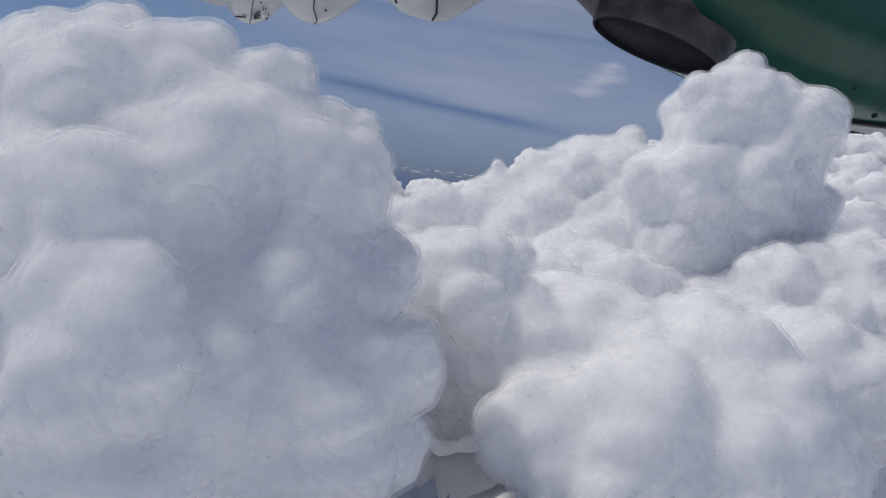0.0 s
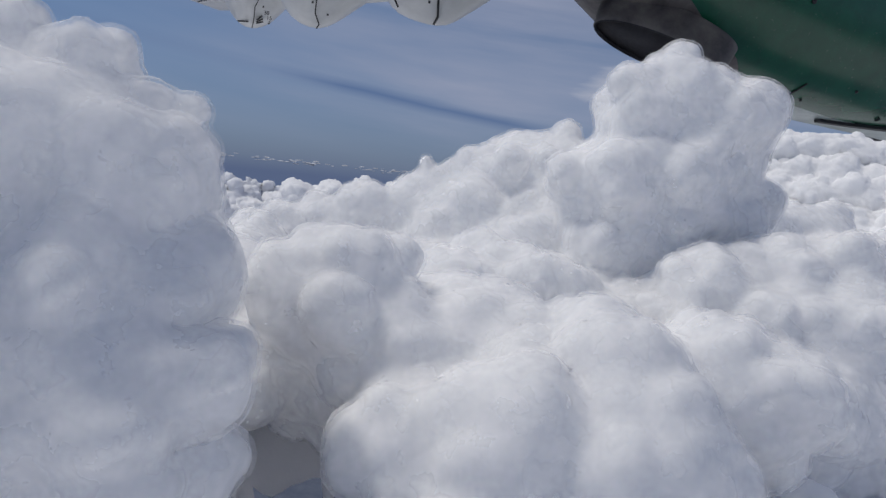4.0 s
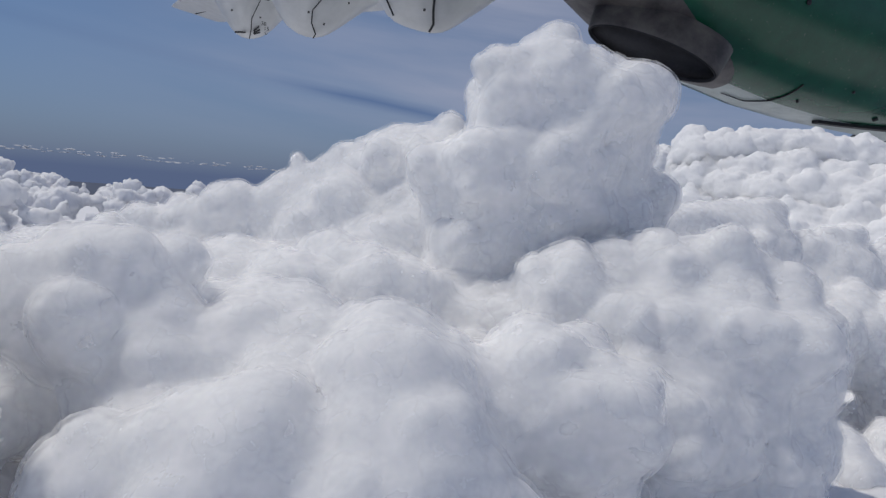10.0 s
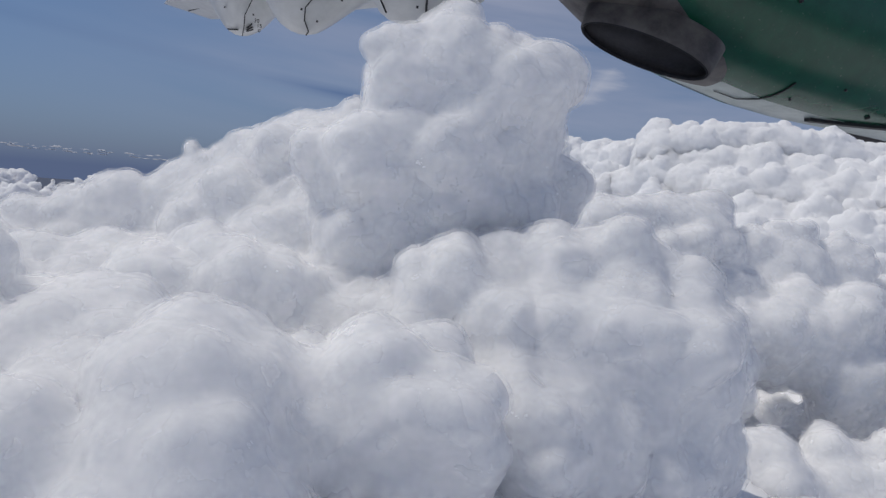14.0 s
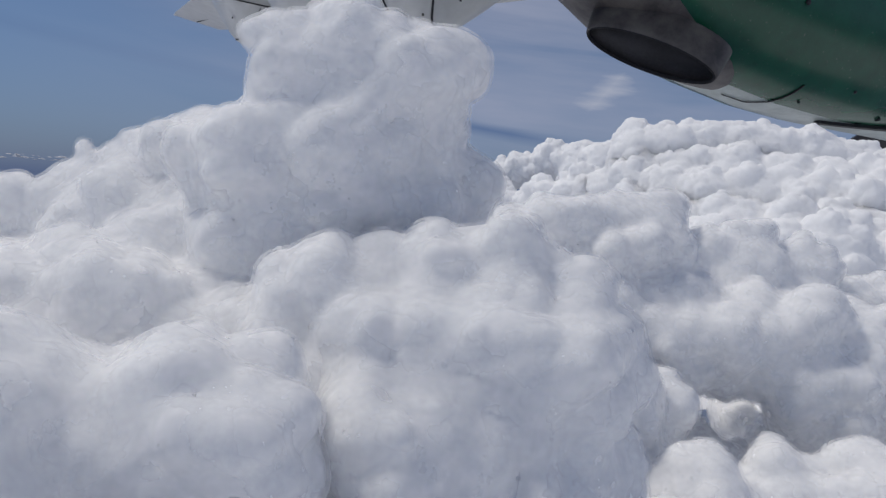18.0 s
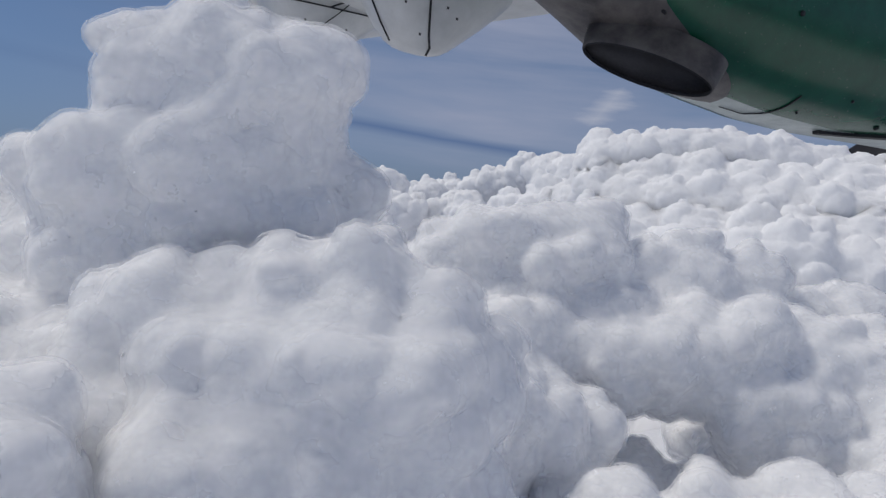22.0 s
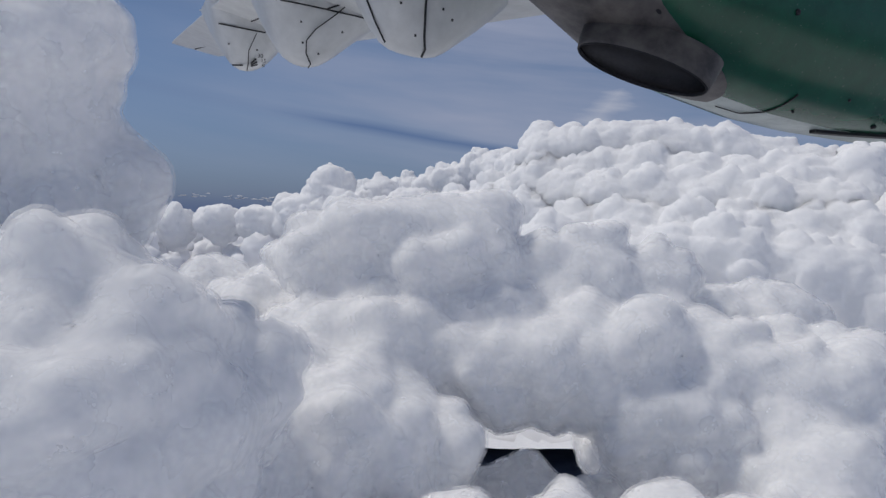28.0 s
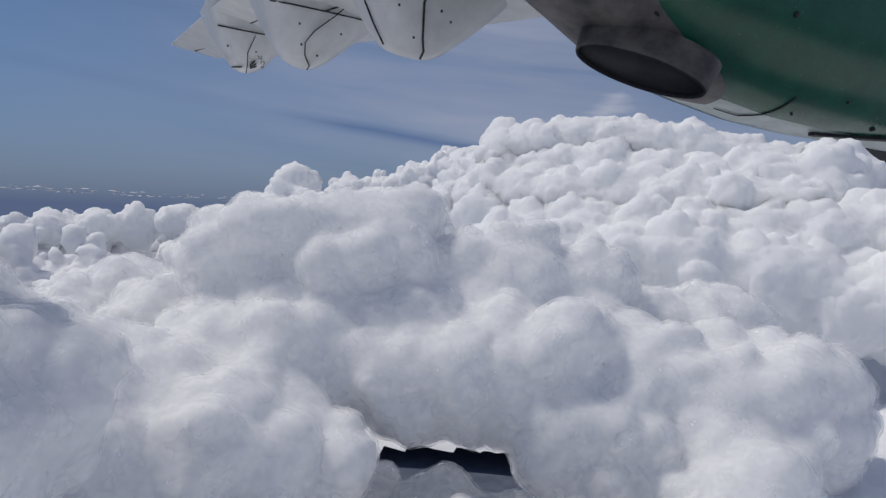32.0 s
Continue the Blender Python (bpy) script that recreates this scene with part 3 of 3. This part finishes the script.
def strip(points, width, name, parent, l_off, mat=SEAL, label=""):
    """A thin raised line on the inboard face of a fairing: points (ahead, up), l_off gives the outboard distance."""
    vs, fs = [], []
    for k, (f, u) in enumerate(points):
        a = points[max(0, k - 1)]
        b = points[min(len(points) - 1, k + 1)]
        d = Vector((b[0] - a[0], b[1] - a[1])).normalized()
        for s in (-1, 1):
            pf, pl, pu = l_off(f - d.y * s * width / 2, u + d.x * s * width / 2)
            for o in (0.0, -0.006):
                vs.append(craft(pf, pl + o, pu))
    for k in range(len(points) - 1):
        a, b = 4 * k, 4 * k + 4
        fs += [(a + 1, a + 3, b + 3, b + 1), (a, a + 1, b + 1, b), (a + 2, b + 2, b + 3, a + 3)]
    return part(name, vs, fs, mat, parent, label)


def wing():
    # stations: outboard, trailing edge (ahead, up), leading edge (ahead, up), thickness
    stations = [(1.2, 1.05, 1.34, 3.25, 1.30, 0.38), (4.1, 0.84, 1.50, 2.56, 1.35, 0.34), (6.0, 0.70, 1.64, 1.92, 1.46, 0.28), (8.2, 0.58, 1.83, 1.40, 1.66, 0.22), (9.7, 0.50, 1.96, 1.06, 1.84, 0.14), (10.05, 0.50, 2.0, 0.86, 1.95, 0.06)]
    rings = []
    for l, ft, ut, fl, ul, th in stations:
        ring = []
        for k in range(9):
            s = k / 8
            sag = -0.10 * math.sin(math.pi * s) * th
            ring.append(craft(ft + (fl - ft) * s, l, ut + (ul - ut) * s + sag))
        for k in range(1, 9):
            s = 1 - k / 8
            top = th * math.sqrt(max(0.0, s * 1.0)) * (1.6 - 1.2 * s) if k < 8 else 0.012
            front = 0.07 * th * math.sin(math.pi * min(1, k / 3)) if k < 3 else 0
            ring.append(craft(ft + (fl - ft) * s + front, l, ut + (ul - ut) * s + top * 0.9))
        rings.append(ring)
    vs, fs = loft(rings)
    thing = part("wing", vs, fs, WHITE, AIRCRAFT, "white high wing with black flap gaps")
    # flap and aileron gaps under the wing
    for a, b in (((4.2, 0.45), (9.6, 0.45)), ((4.2, 0.30), (6.9, 0.30))):
        vs = []
        for l, s in (a, b):
            for ds in (-0.005, 0.005):
                st = [np.interp(l, [q[0] for q in stations], [q[i] for q in stations]) for i in (1, 2, 3, 4, 5)]
                q = s + ds
                for o in (0.0, -0.012):
                    vs.append(craft(st[0] + (st[2] - st[0]) * q, l, st[1] + (st[3] - st[1]) * q - 0.10 * math.sin(math.pi * q) * st[4] + o))
        part("panel_gap", vs, [(0, 1, 3, 2), (4, 6, 7, 5), (1, 5, 7, 3), (0, 4, 5, 1), (2, 3, 7, 6), (0, 2, 6, 4)], SEAL, thing, "black gap along the flap")
    return thing


def hull(l, half, u, s, crown):
    """How far outboard the hull of a fairing lies at a share s of its height, inboard below zero."""
    return l + math.copysign(half * math.sin(min(1.0, abs(s)) * math.pi / 2) ** 0.8, s) if s else l


def fairing(profile, l, half, label, gap, thick):
    """A canoe-shaped flap track fairing: its side outline (ahead, up) swept across its width."""
    crown = max(u for _, u in profile) + 0.05
    n = 28
    # even points along the outline
    pts = [Vector(p) for p in profile]
    cum = [0.0]
    for a, b in zip(pts, pts[1:]):
        cum.append(cum[-1] + (b - a).length)
    line = []
    for k in range(n):
        s = cum[-1] * k / (n - 1)
        line.append((np.interp(s, cum, [p.x for p in pts]), np.interp(s, cum, [p.y for p in pts])))
    smooth = [line[0]] + [tuple((np.array(line[k - 1]) + 2 * np.array(line[k]) + line[k + 1]) / 4) for k in range(1, n - 1)] + [line[-1]]
    rings = []
    for j in range(-8, 9):
        rings.append([craft(f, hull(l, half, u, j / 8, crown), u + abs(j / 8) ** 1.5 * (crown - u)) for f, u in smooth])
    vs, fs = loft(rings, closed=False, caps=False)
    thing = part("flap_fairing", vs, fs, WHITE, AIRCRAFT, label, smooth=True)
    keel = ([p[0] for p in smooth], [p[1] for p in smooth])

    def on_hull(f, u):
        """The place on the inboard face that the seat sees in line with (f, u) on the keel's plane."""
        k = 1.0
        for _ in range(6):
            low = np.interp(f * k, *keel)
            s = max(0.0, min(1.0, (u * k - low) / max(0.05, crown - low))) ** (1 / 1.5)
            k = hull(l, half, u, -max(s, 0.02), crown) / l
        k -= 0.004
        return f * k, l * k, u * k

    strip(gap, thick, "split_line", thing, on_hull, label="black split line between fixed and moving half")
    return thing, on_hull


wing()
FAIRINGS = [
    ([(1.18, 1.62), (1.31, 1.29), (1.41, 1.1), (1.48, 1.0), (1.55, 0.97), (1.74, 0.955), (1.85, 0.98), (1.95, 1.06), (2.16, 1.22), (2.43, 1.49), (2.55, 1.62)], 4.2, 0.42, "large white inboard flap track fairing with dark split line",
     [(1.78, 1.45), (1.745, 1.33), (1.745, 1.1), (1.755, 1.02), (1.73, 0.965)], 0.014),
    ([(0.80, 1.75), (0.85, 1.54), (0.95, 1.31), (1.09, 1.1), (1.18, 1.05), (1.29, 1.04), (1.38, 1.07), (1.5, 1.16), (1.66, 1.3), (1.85, 1.44), (2.1, 1.7)], 5.5, 0.42, "white middle flap track fairing with curved split line",
     [(1.62, 1.62), (1.50, 1.50), (1.34, 1.36), (1.27, 1.26), (1.27, 1.16), (1.31, 1.08), (1.29, 1.045)], 0.009),
    ([(0.62, 1.80), (0.69, 1.57), (0.84, 1.34), (0.92, 1.24), (1.0, 1.21), (1.11, 1.23), (1.22, 1.3), (1.36, 1.47), (1.6, 1.77)], 7.0, 0.42, "white outboard flap track fairing with flap angle scale",
     [(1.12, 1.60), (1.05, 1.42), (1.05, 1.30), (1.04, 1.22)], 0.008),
]
made = [fairing(*row) for row in FAIRINGS]
# seams of the fairings' upper covers
strip([(0.98, 1.54), (1.16, 1.54), (1.42, 1.53), (1.79, 1.51)], 0.012, "cover_seam", made[1][0], made[1][1])
strip([(1.42, 1.53), (1.56, 1.6), (1.68, 1.655)], 0.014, "cover_seam", made[1][0], made[1][1])
strip([(0.76, 1.64), (0.96, 1.63), (1.2, 1.62), (1.26, 1.66)], 0.014, "cover_seam", made[2][0], made[2][1])
strip([(1.30, 1.36), (1.34, 1.27), (1.405, 1.14), (1.475, 1.025)], 0.01, "edge_seal", made[0][0], made[0][1])
for k, spots in enumerate((((1.57, 1.29), (1.68, 1.1), (1.87, 1.3), (1.94, 1.24)), ((1.22, 1.4), (1.24, 1.24), (1.37, 1.17), (1.56, 1.37)), ((0.86, 1.46), (1.13, 1.44)))):
    for f, u in spots:
        strip([(f - 0.008, u), (f + 0.008, u)], 0.016, "fastener", made[k][0], made[k][1])
# the flap angle scale on the outboard fairing
for f0, u0, f1, u1 in ((0.90, 1.262, 1.00, 1.275), (1.075, 1.272, 1.14, 1.30), (1.075, 1.285, 1.135, 1.325), (1.075, 1.30, 1.125, 1.355)):
    strip([(f0, u0), (f1, u1)], 0.014, "scale_mark", made[2][0], made[2][1])


def text_on(words, size, f, l, u, parent):
    cu = bpy.data.curves.new("scale_number", "FONT")
    cu.body, cu.size, cu.extrude = words, size * FAR, 0.003 * FAR
    ob = new("scale_number", cu)
    m = Matrix.Identity(4)
    m.col[0], m.col[1], m.col[2], m.col[3] = (*AHEAD, 0), (0, 0, 1, 0), (*(-OUT), 0), (*craft(f, l, u), 1)
    ob.matrix_world = m
    deps = bpy.context.evaluated_depsgraph_get()
    me = bpy.data.meshes.new_from_object(ob.evaluated_get(deps))
    bpy.data.objects.remove(ob)
    me.transform(Matrix.Translation(-SEAT) @ m)
    me.materials.clear()
    me.materials.append(SEAL)
    o = new("scale_number", me)
    o.parent = parent


for word, f, u in (("30", 1.135, 1.365), ("15", 1.165, 1.322), ("0", 1.18, 1.28)):
    pf, pl, pu = made[2][1](f, u)
    text_on(word, 0.05, pf, pl - 0.03, pu, made[2][0])

# ---- engine nacelle ----
NAC_L = 2.95


def nac_section(f):
    """Belly height, half width and top of the nacelle at a distance ahead."""
    fs = (1.45, 1.69, 2.08, 2.5, 2.89, 3.34, 3.84, 4.5, 5.6)
    low = np.interp(f, fs, (1.32, 1.144, 0.982, 0.765, 0.688, 0.617, 0.581, 0.57, 0.54))
    half = np.interp(f, fs, (0.14, 0.24, 0.38, 0.46, 0.50, 0.53, 0.55, 0.56, 0.56))
    return low, half, np.interp(f, fs, (1.6, 1.62, 1.66, 1.7, 1.75, 1.8, 1.85, 1.9, 1.9))


def nac_point(f, a, out=0.0):
    """A point on the skin; a = 0 at the keel, 90 inboard, 180 at the top (degrees)."""
    low, half, top = nac_section(f)
    s, c = math.sin(radians(a)), math.cos(radians(a))
    s, c = math.copysign(abs(s) ** 0.8, s), math.copysign(abs(c) ** 0.9, c)
    mid, tall = (low + top) / 2, (top - low) / 2
    return craft(f, NAC_L - (half + out) * s, mid - (tall + out) * c)


def skin(name, f0, f1, a0, a1, mat, parent, label="", nf=24, na=40, out=0.0, edge=None):
    rings = []
    for k in range(nf + 1):
        ring = []
        for i in range(na + 1):
            a = a0 + (a1 - a0) * i / na
            lo, hi = (f0, f1) if edge is None else edge(a)
            ring.append(nac_point(lo + (hi - lo) * k / nf, a, out))
        rings.append(ring)
    vs, fs = loft(rings, closed=False, caps=False)
    return part(name, vs, fs, mat, parent, label, smooth=True)



def shroud_edge(a):
    """Where the grey exhaust shroud meets the green cowl, further ahead near the keel."""
    return np.interp(a, (-180, -60, 0, 12, 23, 32, 35, 41, 49, 53, 63, 90, 180), (1.75, 1.75, 2.98, 2.95, 2.88, 2.78, 2.7, 2.55, 2.38, 2.3, 2.22, 2.05, 1.75))


nacelle = skin("engine_nacelle", 0, 0, 11, 180, GREEN, AIRCRAFT, "glossy dark green engine cowl", edge=lambda a: (shroud_edge(a), 5.6), nf=60, na=70)
skin("cowl", 0, 0, -180, -11, GREEN, nacelle, "glossy dark green cowl", edge=lambda a: (shroud_edge(a), 5.6))
skin("belly", 0, 0, -11, 11, PALE, nacelle, "pale grey-green belly panel", edge=lambda a: (shroud_edge(a), 5.6), nf=60)
skin("exhaust_shroud", 0, 0, -180, 180, STEEL, nacelle, "heat-stained grey exhaust shroud", edge=lambda a: (1.45, shroud_edge(a) + 0.01), out=0.002, na=120, nf=40)
# belly access panel seam
rings = []
for i in range(30):
    a = np.interp(i / 29, (0, 0.3, 0.6, 0.8, 1), (0, 1, 11, 22, 34))
    f = np.interp(i / 29, (0, 0.3, 0.6, 0.8, 1), (3.06, 3.22, 3.28, 3.3, 3.31))
    rings.append([nac_point(f, a, 0.002), nac_point(f, a, 0.008), nac_point(f + 0.008, a, 0.008), nac_point(f + 0.008, a, 0.002)])
vs, fs = loft(rings)
part("panel_seam", vs, fs, SEAL, nacelle, "dark curved panel seam")
# oval exhaust mouth
L_END, R_END = Vector(craft(2.075, 2.95, 0.851)), Vector(craft(2.565, 2.56, 0.643))
CENTRE = (L_END + R_END) / 2 - OUT * (0.03 * FAR)
MAJOR = (R_END - L_END) / 2
MINOR = (Vector(craft(2.25, 2.56, 0.86)) - Vector(craft(2.38, 2.90, 0.70))) / 2
MINOR = (MINOR - MAJOR * (MINOR.dot(MAJOR) / MAJOR.length_squared)).normalized() * 0.12 * FAR
INTO = MAJOR.cross(MINOR).normalized()
if INTO.dot(AHEAD + Vector((0, 0, 1))) < 0:
    INTO = -INTO


def oval(scale, depth, n=56):
    return [CENTRE + MAJOR * (math.cos(i * math.tau / n) * scale) + MINOR * (math.sin(i * math.tau / n) * scale) + INTO * (depth * FAR) for i in range(n)]


vs, fs = loft([oval(1.1, 0.16), oval(1.07, 0.06), oval(1.045, 0.01), oval(1.03, -0.015), oval(1.0, -0.018), oval(0.98, 0.0)], caps=False)
part("exhaust_lip", vs, fs, STEEL, nacelle, "rolled steel exhaust lip", smooth=True)
vs, fs = loft([oval(0.985, -0.005), oval(0.93, 0.06), oval(0.86, 0.16), oval(0.5, 0.2)], caps=True)
part("exhaust_duct", vs, fs, SOOT, nacelle, "sooty black exhaust duct", smooth=True)
vs, fs = loft([oval(1.012, -0.014), oval(1.012, -0.024), oval(0.988, -0.024), oval(0.98, 0.0)], caps=False)
part("exhaust_rim", vs, fs, SOOT, nacelle, "burnt black exhaust rim", smooth=True)


def stud(f, a, r, label=""):
    """A low round stud or hole plug on the cowl."""
    da = math.degrees(r / 0.5)
    rings = []
    for share, high in ((1.0, 0.0), (0.9, 0.008), (0.0, 0.009)):
        rings.append([nac_point(f + r * share * math.cos(k * math.tau / 14), a + da * share * math.sin(k * math.tau / 14), 0.003 + high) for k in range(14)])
    vs, fs = loft(rings, caps=False)
    part("stud", vs, fs, SOOT, nacelle, label, smooth=True)


stud(2.06, 43, 0.012)
stud(2.3, 48, 0.013)
stud(3.05, 77, 0.014)
stud(4.1, 22, 0.016, "small dark drain on the cowl")
stud(3.42, 20, 0.008)
stud(3.68, 39, 0.008)
# dark intake edge under the belly
rings = []
for i in range(24):
    f, a = 3.8 + 0.9 * i / 23, 3 + 17 * i / 23
    rings.append([nac_point(f, a + d, h) for d, h in ((0, 0.0), (0, 0.02), (3.2, 0.02), (3.2, 0.0))])
vs, fs = loft(rings)
part("intake_edge", vs, fs, SEAL, nacelle, "dark intake edge under the belly")

# ---- propeller, stopped, ahead of the nacelle ----
BLADE = paint("dark_blade_paint", (0.035, 0.035, 0.042), (0.022, 0.022, 0.028), rough=0.4)
TIP = paint("worn_tan_tip", (0.3, 0.17, 0.1), (0.16, 0.1, 0.07), rough=0.5)
HUB_F, HUB_U = 5.75, 1.2
rings = []
for f, r in ((5.6, 0.34), (5.75, 0.33), (5.95, 0.28), (6.12, 0.19), (6.24, 0.08), (6.27, 0.01)):
    rings.append([craft(f, NAC_L + r * math.cos(k * math.tau / 32), HUB_U + r * math.sin(k * math.tau / 32)) for k in range(32)])
vs, fs = loft(rings)
propeller = part("propeller", vs, fs, GREEN, AIRCRAFT, "green spinner with six dark blades", smooth=True)


def blade(angle):
    """A broad blade with a swept tan tip, twisted from root to tip."""
    spoke = OUT * math.cos(angle) + Vector((0, 0, math.sin(angle)))
    across = spoke.cross(AHEAD).normalized()
    rings = []
    for r, chord, twist, thick in ((0.3, 0.1, 65, 0.05), (0.5, 0.2, 55, 0.035), (0.9, 0.29, 45, 0.024), (1.4, 0.29, 34, 0.017), (1.72, 0.24, 28, 0.012), (1.78, 0.225, 27, 0.011), (1.9, 0.17, 25, 0.009), (1.97, 0.07, 24, 0.006)):
        c, n = math.cos(radians(twist)), math.sin(radians(twist))
        flat, up = across * c + AHEAD * n, AHEAD * c - across * n
        mid = craft(HUB_F + 0.05, NAC_L, HUB_U) + spoke * (r * FAR)
        rings.append([mid + (flat * (chord / 2 * math.cos(k * math.tau / 12)) + up * (thick * math.sin(k * math.tau / 12))) * FAR for k in range(12)])
    vs, fs = loft(rings[:6])
    ob = part("blade", vs, fs, BLADE, propeller, smooth=True)
    vs, fs = loft(rings[5:])
    part("tip", vs, fs, TIP, ob, "worn tan blade tip", smooth=True)


for k in range(6):
    blade(radians(-152 + 60 * k))
